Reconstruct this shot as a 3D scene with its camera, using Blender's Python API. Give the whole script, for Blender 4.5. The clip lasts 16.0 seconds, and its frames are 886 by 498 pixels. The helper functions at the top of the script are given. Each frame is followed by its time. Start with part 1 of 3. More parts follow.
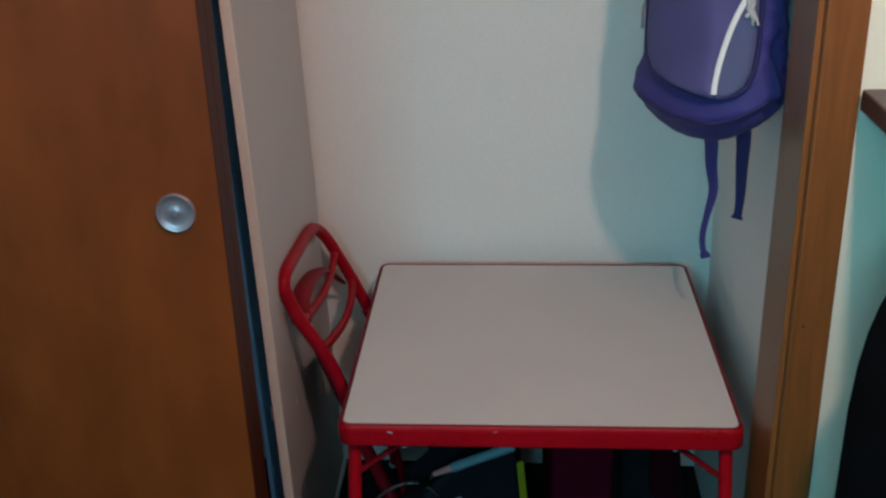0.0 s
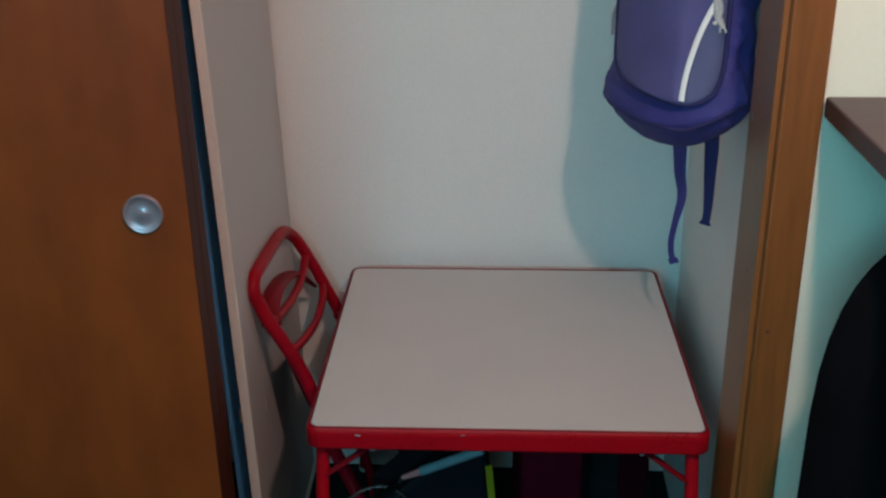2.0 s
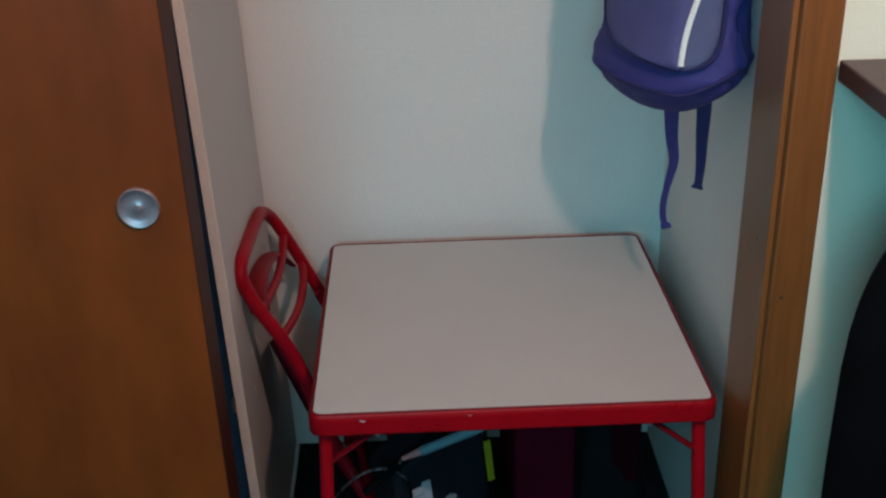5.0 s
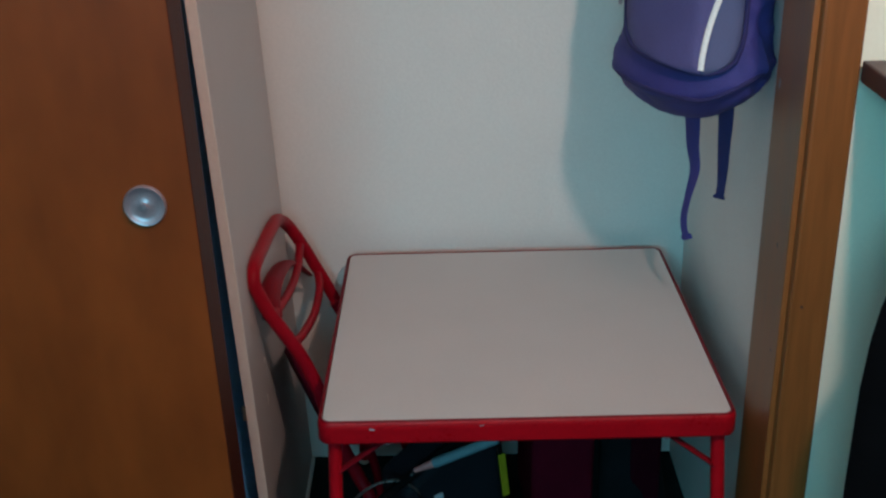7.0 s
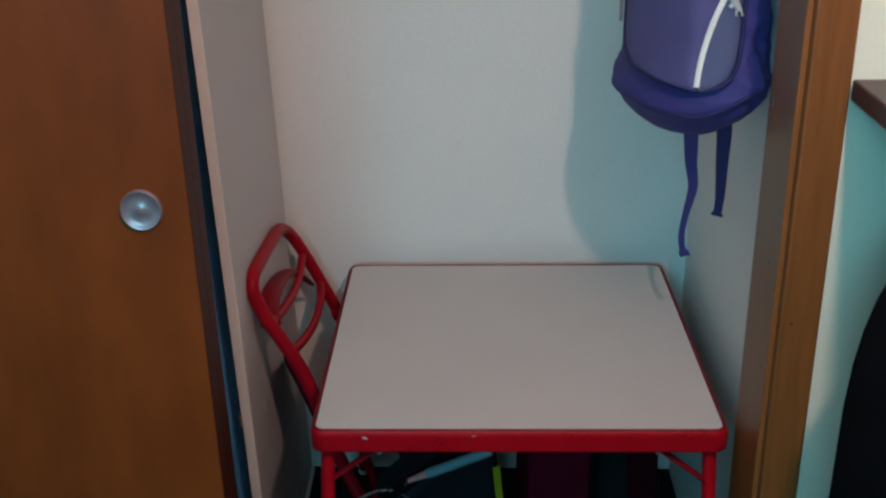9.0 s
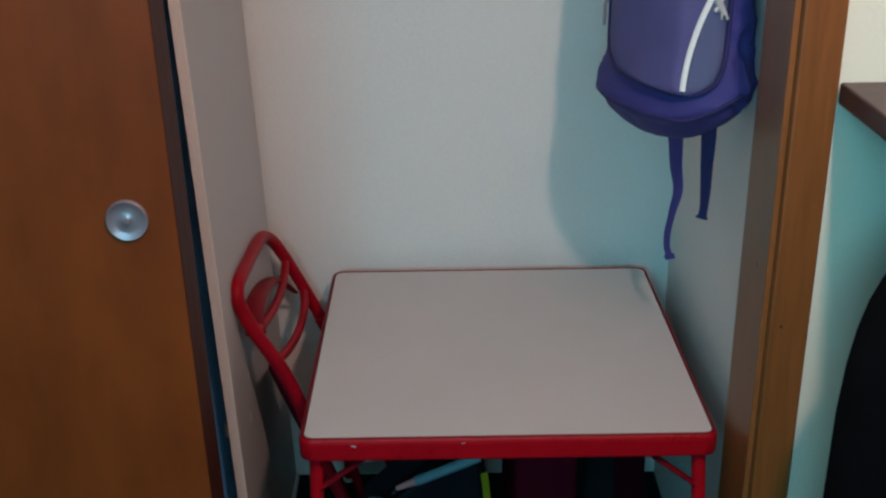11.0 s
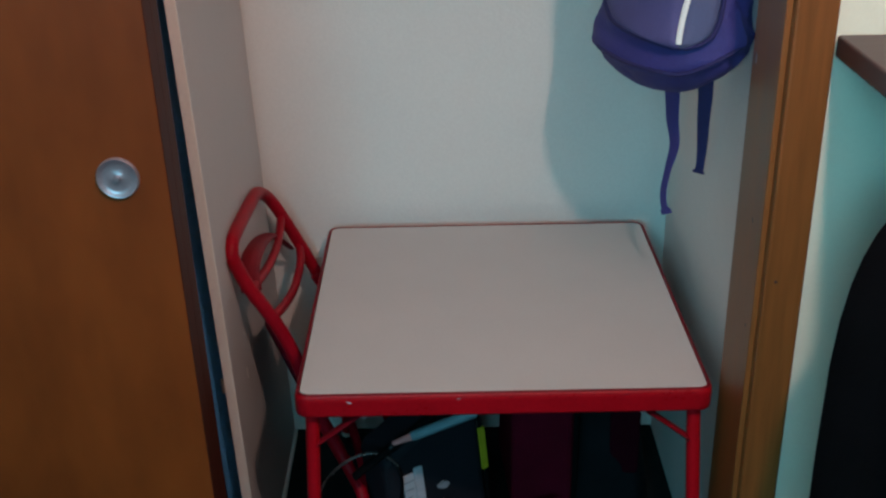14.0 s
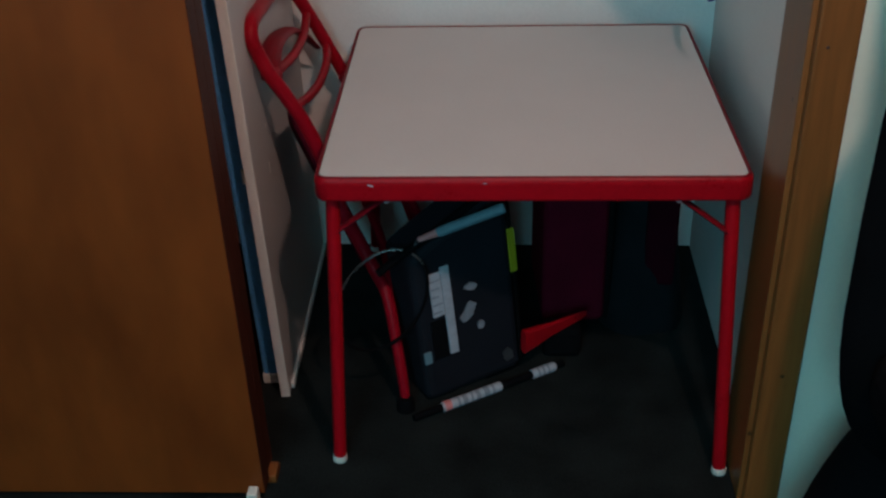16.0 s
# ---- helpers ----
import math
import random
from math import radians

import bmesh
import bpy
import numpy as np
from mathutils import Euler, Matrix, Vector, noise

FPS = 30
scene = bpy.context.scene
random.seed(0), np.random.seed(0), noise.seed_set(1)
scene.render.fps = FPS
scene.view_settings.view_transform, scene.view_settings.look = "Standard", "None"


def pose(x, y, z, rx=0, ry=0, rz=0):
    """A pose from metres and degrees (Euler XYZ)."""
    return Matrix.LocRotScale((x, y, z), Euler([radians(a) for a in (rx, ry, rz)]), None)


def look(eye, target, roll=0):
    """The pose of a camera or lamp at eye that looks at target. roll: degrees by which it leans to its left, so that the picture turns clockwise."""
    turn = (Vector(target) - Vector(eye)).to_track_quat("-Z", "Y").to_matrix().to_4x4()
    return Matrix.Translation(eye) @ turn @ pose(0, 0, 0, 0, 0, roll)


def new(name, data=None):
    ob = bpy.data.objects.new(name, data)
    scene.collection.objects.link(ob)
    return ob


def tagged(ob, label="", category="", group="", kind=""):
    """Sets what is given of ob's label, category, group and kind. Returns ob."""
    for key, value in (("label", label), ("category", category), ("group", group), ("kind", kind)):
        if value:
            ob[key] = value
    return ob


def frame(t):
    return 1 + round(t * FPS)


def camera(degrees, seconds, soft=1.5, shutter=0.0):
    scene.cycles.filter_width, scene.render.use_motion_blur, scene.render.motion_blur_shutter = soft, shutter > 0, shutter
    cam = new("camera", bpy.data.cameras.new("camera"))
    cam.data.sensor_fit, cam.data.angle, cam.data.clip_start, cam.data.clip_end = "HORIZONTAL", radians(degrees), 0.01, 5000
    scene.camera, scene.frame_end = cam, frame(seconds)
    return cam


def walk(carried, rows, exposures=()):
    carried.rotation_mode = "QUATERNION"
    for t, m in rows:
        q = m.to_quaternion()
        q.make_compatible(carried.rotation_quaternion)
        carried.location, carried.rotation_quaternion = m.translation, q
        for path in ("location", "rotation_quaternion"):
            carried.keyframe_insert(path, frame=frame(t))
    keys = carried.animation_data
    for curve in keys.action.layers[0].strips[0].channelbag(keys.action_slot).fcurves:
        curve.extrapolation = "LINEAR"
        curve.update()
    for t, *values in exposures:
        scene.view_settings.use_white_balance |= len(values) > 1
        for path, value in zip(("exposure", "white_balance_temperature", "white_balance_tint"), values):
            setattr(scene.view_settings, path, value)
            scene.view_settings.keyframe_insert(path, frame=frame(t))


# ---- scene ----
cam = camera(43.5, 16.0, soft=2.4, shutter=0.6)
PATH = [
    (0, (-0.022, -0.138, 1.399), (-0.162, 1.699, 0.622), -1.3),
    (0.5, (-0.022, -0.135, 1.395), (-0.138, 1.702, 0.614), 0.3),
    (1, (-0.01, -0.133, 1.396), (-0.116, 1.706, 0.617), -0.4),
    (1.5, (-0.008, -0.135, 1.394), (-0.114, 1.705, 0.619), -0.4),
    (2, (-0.009, -0.142, 1.397), (-0.109, 1.702, 0.629), -0.4),
    (2.5, (-0.01, -0.144, 1.403), (-0.074, 1.704, 0.641), -0.5),
    (3, (-0.045, -0.124, 1.403), (-0.072, 1.71, 0.606), -0.7),
    (3.5, (-0.087, -0.112, 1.414), (-0.094, 1.727, 0.628), -1.2),
    (4, (-0.131, -0.101, 1.414), (-0.139, 1.734, 0.619), -1.1),
    (4.5, (-0.133, -0.1, 1.411), (-0.092, 1.71, 0.563), -1.7),
    (5, (-0.116, -0.093, 1.412), (-0.086, 1.721, 0.57), -1.4),
    (5.2, (-0.118, -0.096, 1.41), (-0.095, 1.713, 0.557), -1.2),
    (7.3, (-0.072, -0.078, 1.366), (-0.115, 1.757, 0.571), -1.2),
    (7.5, (-0.06, -0.081, 1.363), (-0.112, 1.752, 0.564), -1.0),
    (8, (-0.047, -0.084, 1.364), (-0.098, 1.749, 0.566), -0.8),
    (8.5, (-0.041, -0.092, 1.368), (-0.108, 1.75, 0.592), -1.1),
    (9, (-0.052, -0.094, 1.369), (-0.116, 1.751, 0.6), -0.7),
    (9.2, (-0.056, -0.093, 1.371), (-0.106, 1.757, 0.613), -0.6),
    (11.3, (-0.077, -0.082, 1.371), (-0.092, 1.766, 0.606), -0.8),
    (11.5, (-0.079, -0.077, 1.372), (-0.103, 1.775, 0.617), -0.6),
    (12, (-0.077, -0.071, 1.371), (-0.113, 1.777, 0.607), -0.8),
    (12.5, (-0.068, -0.062, 1.37), (-0.094, 1.786, 0.605), -1.2),
    (13, (-0.071, -0.063, 1.371), (-0.094, 1.788, 0.614), -1.2),
    (13.5, (-0.067, -0.067, 1.368), (-0.094, 1.737, 0.505), -1.4),
    (14, (-0.063, -0.077, 1.372), (-0.082, 1.737, 0.53), -1.1),
    (14.5, (-0.058, -0.078, 1.358), (-0.098, 1.71, 0.463), -0.8),
    (15, (-0.047, -0.072, 1.284), (-0.134, 1.72, 0.4), -1.0),
    (15.5, (-0.049, -0.079, 1.212), (-0.159, 1.66, 0.232), -1.5),
    (16, (-0.036, -0.069, 1.214), (-0.14, 1.64, 0.179), -1.5),
]
walk(cam, [(t, look(eye, target, roll)) for t, eye, target, roll in PATH], [(0.0, 0.0, 6430, 9.0), (3.5, 0.0, 6440, 9.0), (7.5, 0.02, 6270, 8.2), (12.5, 0.03, 6270, 8.2), (14.5, 0.02, 6360, 9.2), (15.5, -0.15, 6340, 10.0), (16.0, -0.15, 6450, 11.0)])

# ---- world and light ----
world = bpy.data.worlds.new("world")
scene.world = world
world.use_nodes = True
sky = world.node_tree.nodes.new("ShaderNodeTexSky")
sky.sky_type, sky.sun_disc, sky.sun_elevation, sky.sun_rotation = "NISHITA", False, radians(25), radians(40)
world.node_tree.links.new(sky.outputs[0], world.node_tree.nodes["Background"].inputs[0])
world.node_tree.nodes["Background"].inputs[1].default_value = 0.08


def lamp(name, kind, m, energy, color, **size):
    data = bpy.data.lights.new(name, kind)
    data.energy, data.color = energy, color
    if kind == "POINT":
        data.shadow_soft_size = size["radius"]
    else:
        data.shape, data.size, data.size_y = "RECTANGLE", size["width"], size["height"]
    ob = new(name, data)
    ob.matrix_world = m
    return ob


# the room's warm hanging bulb, and blue daylight in the window behind the camera
LAMP = (0.328, 0.26, 1.935)
lamp("hanging_bulb", "POINT", pose(*LAMP), 38, (1.0, 0.655, 0.54), radius=0.035)
lamp("window_daylight", "AREA", look((-0.68, -2.26, 1.84), (-0.35, 0, 1.5)), 40, (0.24, 0.82, 1.0), width=1.24, height=0.62)


# ---- materials ----
def material(name, base, rough=0.6, metal=0.0, var=0.15, scale=8.0, fine=120.0, bump=0.15, stretch=(1, 1, 1), dark=None, coat=0.0, spec=0.5, nicks=0.0):
    """A surface with blotches at one scale and grain at another, and a fine relief."""
    m = bpy.data.materials.new(name)
    m.use_nodes = True
    nt = m.node_tree
    bsdf = nt.nodes["Principled BSDF"]
    tc = nt.nodes.new("ShaderNodeTexCoord")
    mp = nt.nodes.new("ShaderNodeMapping")
    mp.inputs["Scale"].default_value = stretch
    nt.links.new(tc.outputs["Object"], mp.inputs["Vector"])
    big, small = nt.nodes.new("ShaderNodeTexNoise"), nt.nodes.new("ShaderNodeTexNoise")
    big.inputs["Scale"].default_value, small.inputs["Scale"].default_value = scale, fine
    big.inputs["Detail"].default_value, small.inputs["Detail"].default_value = 5, 3
    for n in (big, small):
        nt.links.new(mp.outputs[0], n.inputs["Vector"])
    mix = nt.nodes.new("ShaderNodeMath")
    mix.operation = "MULTIPLY_ADD"
    nt.links.new(small.outputs[0], mix.inputs[0])
    mix.inputs[1].default_value = 0.45
    half = nt.nodes.new("ShaderNodeMath")
    half.operation = "MULTIPLY"
    nt.links.new(big.outputs[0], half.inputs[0])
    half.inputs[1].default_value = 0.55
    nt.links.new(half.outputs[0], mix.inputs[2])
    ramp = nt.nodes.new("ShaderNodeValToRGB")
    lo = dark or [c * (1 - var) for c in base]
    hi = [min(1, c * (1 + var)) for c in base]
    ramp.color_ramp.elements[0].position, ramp.color_ramp.elements[1].position = 0.3, 0.7
    ramp.color_ramp.elements[0].color, ramp.color_ramp.elements[1].color = (*lo, 1), (*hi, 1)
    nt.links.new(mix.outputs[0], ramp.inputs[0])
    colour = ramp.outputs[0]
    if nicks:
        # a few small dark dents
        vor, cutoff, blend = nt.nodes.new("ShaderNodeTexVoronoi"), nt.nodes.new("ShaderNodeMath"), nt.nodes.new("ShaderNodeMix")
        vor.inputs["Scale"].default_value, vor.inputs["Randomness"].default_value = 14.0, 1.0
        nt.links.new(tc.outputs["Object"], vor.inputs["Vector"])
        cutoff.operation = "LESS_THAN"
        cutoff.inputs[1].default_value = nicks
        nt.links.new(vor.outputs["Distance"], cutoff.inputs[0])
        blend.data_type = "RGBA"
        blend.inputs[7].default_value = (*[c * 0.35 for c in lo], 1)
        nt.links.new(cutoff.outputs[0], blend.inputs[0])
        nt.links.new(colour, blend.inputs[6])
        colour = blend.outputs[2]
    nt.links.new(colour, bsdf.inputs["Base Color"])
    bsdf.inputs["Metallic"].default_value = metal
    bsdf.inputs["Coat Weight"].default_value = coat
    bsdf.inputs["Specular IOR Level"].default_value = spec
    rr = nt.nodes.new("ShaderNodeMapRange")
    rr.inputs["To Min"].default_value, rr.inputs["To Max"].default_value = max(0, rough - 0.1), min(1, rough + 0.1)
    nt.links.new(mix.outputs[0], rr.inputs["Value"])
    nt.links.new(rr.outputs[0], bsdf.inputs["Roughness"])
    b = nt.nodes.new("ShaderNodeBump")
    b.inputs["Strength"].default_value, b.inputs["Distance"].default_value = bump, 0.002
    nt.links.new(small.outputs[0], b.inputs["Height"])
    nt.links.new(b.outputs[0], bsdf.inputs["Normal"])
    return m


WALL = material("off_white_wall_paint", (0.76, 0.725, 0.70), 0.75, var=0.05, scale=3.5, fine=160, bump=0.25)
CREAM = material("cream_wall_paint", (0.83, 0.81, 0.67), 0.75, var=0.03, scale=2.5, fine=160, bump=0.25)
# tone chosen for the unseen walls to weaken the bulb's warm bounce
ROOMWALL = material("bounce_cutting_blue_grey", (0.34, 0.42, 0.44), 0.75, var=0.04, scale=3, fine=120)
CEIL = material("white_ceiling_paint", (0.78, 0.78, 0.76), 0.8, var=0.03, scale=3, fine=90)
BOARD = material("grey_white_board_paint", (0.51, 0.475, 0.465), 0.6, var=0.06, scale=4, fine=140, bump=0.2)
CARPET = material("dark_carpet", (0.0095, 0.0125, 0.0130), 0.95, var=0.85, scale=9, fine=260, bump=1.0, spec=0.1)
DOORWOOD = material("reddish_door_veneer", (0.268, 0.056, 0.0092), 0.45, var=0.18, scale=2.6, fine=9, bump=0.015, stretch=(1.35, 1.35, 0.55), dark=(0.128, 0.026, 0.0055), spec=0.25)
# door veneer darkened to paint the edge as a shadow side
DOOREDGE = material("shadow_side_door_edge", (0.060, 0.014, 0.007), 0.6, var=0.25, scale=9, fine=40, bump=0.05, stretch=(2, 2, 0.2), spec=0.2)
# the enamel red with shade put into its colour, for hoop, bead and braces
SHADE_RED = material("shade_darkened_red", (0.175, 0.003, 0.010), 0.5, var=0.2, scale=20, fine=200, bump=0.1, spec=0.15)
HEADMETAL = material("dull_steel", (0.30, 0.30, 0.31), 0.28, 1.0, var=0.2, scale=60)
LACQUER = material("black_lacquer", (0.018, 0.018, 0.024), 0.3, var=0.2, scale=40)
# a still darker copy of the maroon, with deeper shade in its colour
DARKMAROON = material("deepest_shade_red", (0.030, 0.0015, 0.006), 0.9, var=0.3, scale=10, fine=300, bump=0.4, spec=0.06)
TRIM = material("stained_trim_wood", (0.238, 0.080, 0.020), 0.4, var=0.25, scale=7, fine=40, bump=0.08, stretch=(3, 3, 0.2), dark=(0.160, 0.056, 0.015), nicks=0.055)
CHROME = material("brushed_steel", (0.46, 0.385, 0.44), 0.36, 0.65, var=0.12, scale=30, fine=300, bump=0.1)
RED = material("red_enamel", (0.41, 0.003, 0.010), 0.30, var=0.14, scale=14, fine=160, bump=0.04, spec=0.28)
CRIMSON = material("dark_red_chair_enamel", (0.30, 0.003, 0.012), 0.40, var=0.16, scale=14, fine=160, bump=0.04, spec=0.10)
SLATE = material("blue_black_nylon", (0.0075, 0.0080, 0.0105), 0.85, var=0.4, scale=12, fine=300, bump=0.5, spec=0.1)
TOP = material("grey_beige_vinyl", (0.55, 0.52, 0.51), 0.55, var=0.05, scale=6, fine=240, bump=0.2)
RUBBER = material("white_rubber", (0.75, 0.72, 0.66), 0.6, var=0.1, scale=40)
PURPLE = material("purple_nylon", (0.041, 0.037, 0.212), 0.7, var=0.18, scale=12, fine=420, bump=0.5)
PURPLE_LIGHT = material("lilac_grey_nylon", (0.100, 0.090, 0.26), 0.7, var=0.15, scale=14, fine=420, bump=0.5)
MESH = material("blue_grey_mesh", (0.105, 0.12, 0.25), 0.75, var=0.15, scale=14, fine=600, bump=0.6)
NAVY = material("navy_webbing", (0.022, 0.020, 0.11), 0.8, var=0.2, scale=30, fine=500, bump=0.4)
REFLECT = material("silver_reflective_tape", (0.97, 0.97, 0.96), 0.3, var=0.01, scale=30)
CORD = material("grey_cord", (0.55, 0.55, 0.56), 0.6, var=0.2, scale=60)
BLUE = material("blue_board", (0.10, 0.36, 0.72), 0.45, var=0.25, scale=8)
BLACK = material("black_fabric", (0.0035, 0.0035, 0.0045), 0.9, var=0.4, scale=12, fine=300, bump=0.5, spec=0.06)
BLACKBAG = material("black_nylon", (0.0075, 0.0085, 0.0140), 0.75, var=0.4, scale=10, fine=300, bump=0.4, spec=0.2)
DESK = material("dark_walnut_laminate", (0.052, 0.022, 0.026), 0.4, var=0.25, scale=8, fine=60, bump=0.05, stretch=(0.3, 2, 2))
# red darkened to maroon, so the deep shade sits in the colour
MAROON = material("deep_shade_red", (0.105, 0.003, 0.014), 0.9, var=0.3, scale=10, fine=300, bump=0.4, spec=0.06)
PAPER = material("white_label", (0.40, 0.40, 0.46), 0.6, var=0.15, scale=60, fine=200)
CYAN = material("light_blue_grip", (0.135, 0.225, 0.275), 0.6, var=0.15, scale=50)
YELLOW = material("yellow_green_tape", (0.34, 0.29, 0.010), 0.5, var=0.1, scale=60)
PINK = material("orange_pink_plastic", (0.62, 0.20, 0.20), 0.5, var=0.1, scale=60)
DARKMETAL = material("dull_grey_metal", (0.10, 0.10, 0.11), 0.45, 0.6, var=0.2, scale=60)
GREY = material("grey_print", (0.22, 0.23, 0.27), 0.6, var=0.2, scale=60)


# ---- mesh helpers ----
def link(name, bm, mat, parent=None, smooth=False):
    me = bpy.data.meshes.new(name)
    bmesh.ops.recalc_face_normals(bm, faces=bm.faces)
    bm.to_mesh(me)
    bm.free()
    me.materials.append(mat)
    if smooth:
        me.polygons.foreach_set("use_smooth", [True] * len(me.polygons))
        me.set_sharp_from_angle(angle=radians(40))
        # large flats and caps stay flat
        middle = sorted(p.area for p in me.polygons)[len(me.polygons) // 2]
        for p in me.polygons:
            if len(p.vertices) > 4 or p.area > 8 * middle:
                p.use_smooth = False
    ob = new(name, me)
    if parent:
        ob.parent = parent
    return ob


def part(name, bm, mat, parent, label="", smooth=True):
    ob = link(name, bm, mat, parent, smooth)
    return tagged(ob, label)


def base(name, m, label, category, group="", kind=""):
    ob = new(name)
    ob.matrix_world = m
    ob.empty_display_size = 0.05
    return tagged(ob, label, category, group, kind)


def box(lo, hi, bevel=0.0, seg=2, m=None):
    bm = bmesh.new()
    bmesh.ops.create_cube(bm, size=1)
    c = [(a + b) / 2 for a, b in zip(lo, hi)]
    d = [b - a for a, b in zip(lo, hi)]
    bmesh.ops.transform(bm, matrix=Matrix.Translation(c) @ Matrix.Diagonal((*d, 1)), verts=bm.verts)
    if bevel:
        bmesh.ops.bevel(bm, geom=bm.edges[:], offset=bevel, segments=seg, affect="EDGES", profile=0.5)
    if m:
        bmesh.ops.transform(bm, matrix=m, verts=bm.verts)
    return bm


def smooth_line(points, closed=False, steps=8):
    """Catmull-Rom through the points."""
    p = [Vector(q) for q in points]
    n = len(p)
    out = []
    for i in range(n if closed else n - 1):
        if closed:
            a, b, c, d = p[i - 1], p[i], p[(i + 1) % n], p[(i + 2) % n]
        else:
            a, b, c, d = p[max(i - 1, 0)], p[i], p[i + 1], p[min(i + 2, n - 1)]
        for k in range(steps):
            t = k / steps
            out.append(0.5 * (2 * b + (c - a) * t + (2 * a - 5 * b + 4 * c - d) * t * t + (3 * b - a - 3 * c + d) * t ** 3))
    if not closed:
        out.append(p[-1])
    return out


def tube(points, radius, sides=12, closed=False, flat=1.0, taper=None, up=Vector((0, 0, 1))):
    """A tube along the points; flat below 1 squashes it into a strap (thin across 'up')."""
    bm = bmesh.new()
    rings = []
    n = len(points)
    prev = None
    for i, p in enumerate(points):
        p = Vector(p)
        a = Vector(points[i - 1] if (i or closed) else points[0])
        b = Vector(points[(i + 1) % n] if (closed or i < n - 1) else points[-1])
        d = (b - a).normalized()
        if prev is None:
            u = d.cross(up)
            if u.length < 1e-3:
                u = d.cross(Vector((0, 1, 0)))
            u.normalize()
        else:
            u = (prev - d * prev.dot(d)).normalized()
        prev = u
        v = d.cross(u)
        r = radius * (taper[i] if taper else 1)
        rings.append([bm.verts.new(p + u * math.cos(t) * r + v * math.sin(t) * r * flat) for t in (2 * math.pi * k / sides for k in range(sides))])
    m = n if closed else n - 1
    for i in range(m):
        r0, r1 = rings[i], rings[(i + 1) % n]
        for k in range(sides):
            bm.faces.new((r0[k], r0[(k + 1) % sides], r1[(k + 1) % sides], r1[k]))
    if not closed:
        bm.faces.new(rings[0]), bm.faces.new(rings[-1])
    return bm


def rounded(w, d, r, seg=6):
    """The outline of a rounded rectangle round the origin."""
    out = []
    for cx, cy, a0 in ((1, 1, 0), (-1, 1, 90), (-1, -1, 180), (1, -1, 270)):
        for k in range(seg + 1):
            a = radians(a0 + 90 * k / seg)
            out.append((cx * (w / 2 - r) + r * math.cos(a), cy * (d / 2 - r) + r * math.sin(a)))
    return out


def loft(rings, cap=True, closed=False):
    bm = bmesh.new()
    vs = [[bm.verts.new(p) for p in ring] for ring in rings]
    n = len(vs[0])
    for i in range(len(vs) if closed else len(vs) - 1):
        a, b = vs[i], vs[(i + 1) % len(vs)]
        for k in range(n):
            bm.faces.new((a[k], a[(k + 1) % n], b[(k + 1) % n], b[k]))
    if cap and not closed:
        bm.faces.new(vs[0]), bm.faces.new(vs[-1])
    return bm


def lathe(profile, seg=32):
    """Turned round z from (radius, z) pairs."""
    rings = [[(r * math.cos(a), r * math.sin(a), z) for a in (2 * math.pi * k / seg for k in range(seg))] for r, z in profile]
    return loft(rings)


def structure(name, lo, hi, mat, label, category, bevel=0.0):
    ob = link(name, box(lo, hi, bevel), mat, smooth=bevel > 0)
    return tagged(ob, label, category, kind="structure")


# ---- the room and the closet ----
X0, X1, Y0, Y1, ZC = -2.0, 2.3, -2.3, 1.2, 2.4
CB, CR, CL = 1.955, 0.360, -1.30      # closet: back wall, right wall, left wall
JAMB, LJAMB, HEAD = 0.3245, -1.22, 2.04
floor = structure("floor", (X0 - 0.1, Y0 - 0.1, -0.1), (X1 + 0.1, CB + 0.1, 0.0), CARPET, "dark worn carpet over the room and closet floor", "floor")
structure("ceiling", (X0 - 0.1, Y0 - 0.1, ZC), (X1 + 0.1, CB + 0.1, ZC + 0.1), CEIL, "plain white painted ceiling", "ceiling")
structure("wall_closet_back", (CL - 0.1, CB, 0), (CR + 0.1, CB + 0.1, ZC), WALL, "off-white painted back wall of the closet", "wall")
structure("wall_closet_right", (CR, Y1 + 0.12, 0), (CR + 0.1, CB, ZC), WALL, "off-white painted side wall of the closet", "wall")
structure("wall_closet_left", (CL - 0.1, Y1 + 0.12, 0), (CL, CB, ZC), WALL, "off-white painted far side wall of the closet", "wall")
structure("wall_front_right", (JAMB + 0.018, Y1, 0), (X1, Y1 + 0.12, ZC), CREAM, "cream painted room wall beside the closet", "wall")
structure("wall_front_left", (X0, Y1, 0), (LJAMB - 0.018, Y1 + 0.12, ZC), WALL, "off-white painted room wall beside the sliding doors", "wall")
structure("wall_front_head", (LJAMB - 0.018, Y1, HEAD + 0.018), (JAMB + 0.018, Y1 + 0.12, ZC), WALL, "off-white painted wall over the closet opening", "wall")
# walls out of view, added to close the room and cut warm bounce
structure("wall_room_left", (X0 - 0.1, Y0, 0), (X0, Y1 + 0.12, ZC), ROOMWALL, "unseen room wall, toned blue-grey to cut warm bounce", "wall")
structure("wall_room_right", (X1, Y0, 0), (X1 + 0.1, Y1 + 0.12, ZC), ROOMWALL, "unseen room wall, toned blue-grey to cut warm bounce", "wall")
WX0, WX1, WZ0, WZ1 = -1.34, -0.02, 1.50, 2.20
for nm, lo, hi in (("wall_window_left", (X0, Y0 - 0.1, 0), (WX0, Y0, ZC)), ("wall_window_right", (WX1, Y0 - 0.1, 0), (X1, Y0, ZC)),
                   ("wall_window_sill", (WX0, Y0 - 0.1, 0), (WX1, Y0, WZ0)), ("wall_window_head", (WX0, Y0 - 0.1, WZ1), (WX1, Y0, ZC))):
    structure(nm, lo, hi, ROOMWALL, "unseen wall round the window, toned blue-grey to cut warm bounce", "wall")


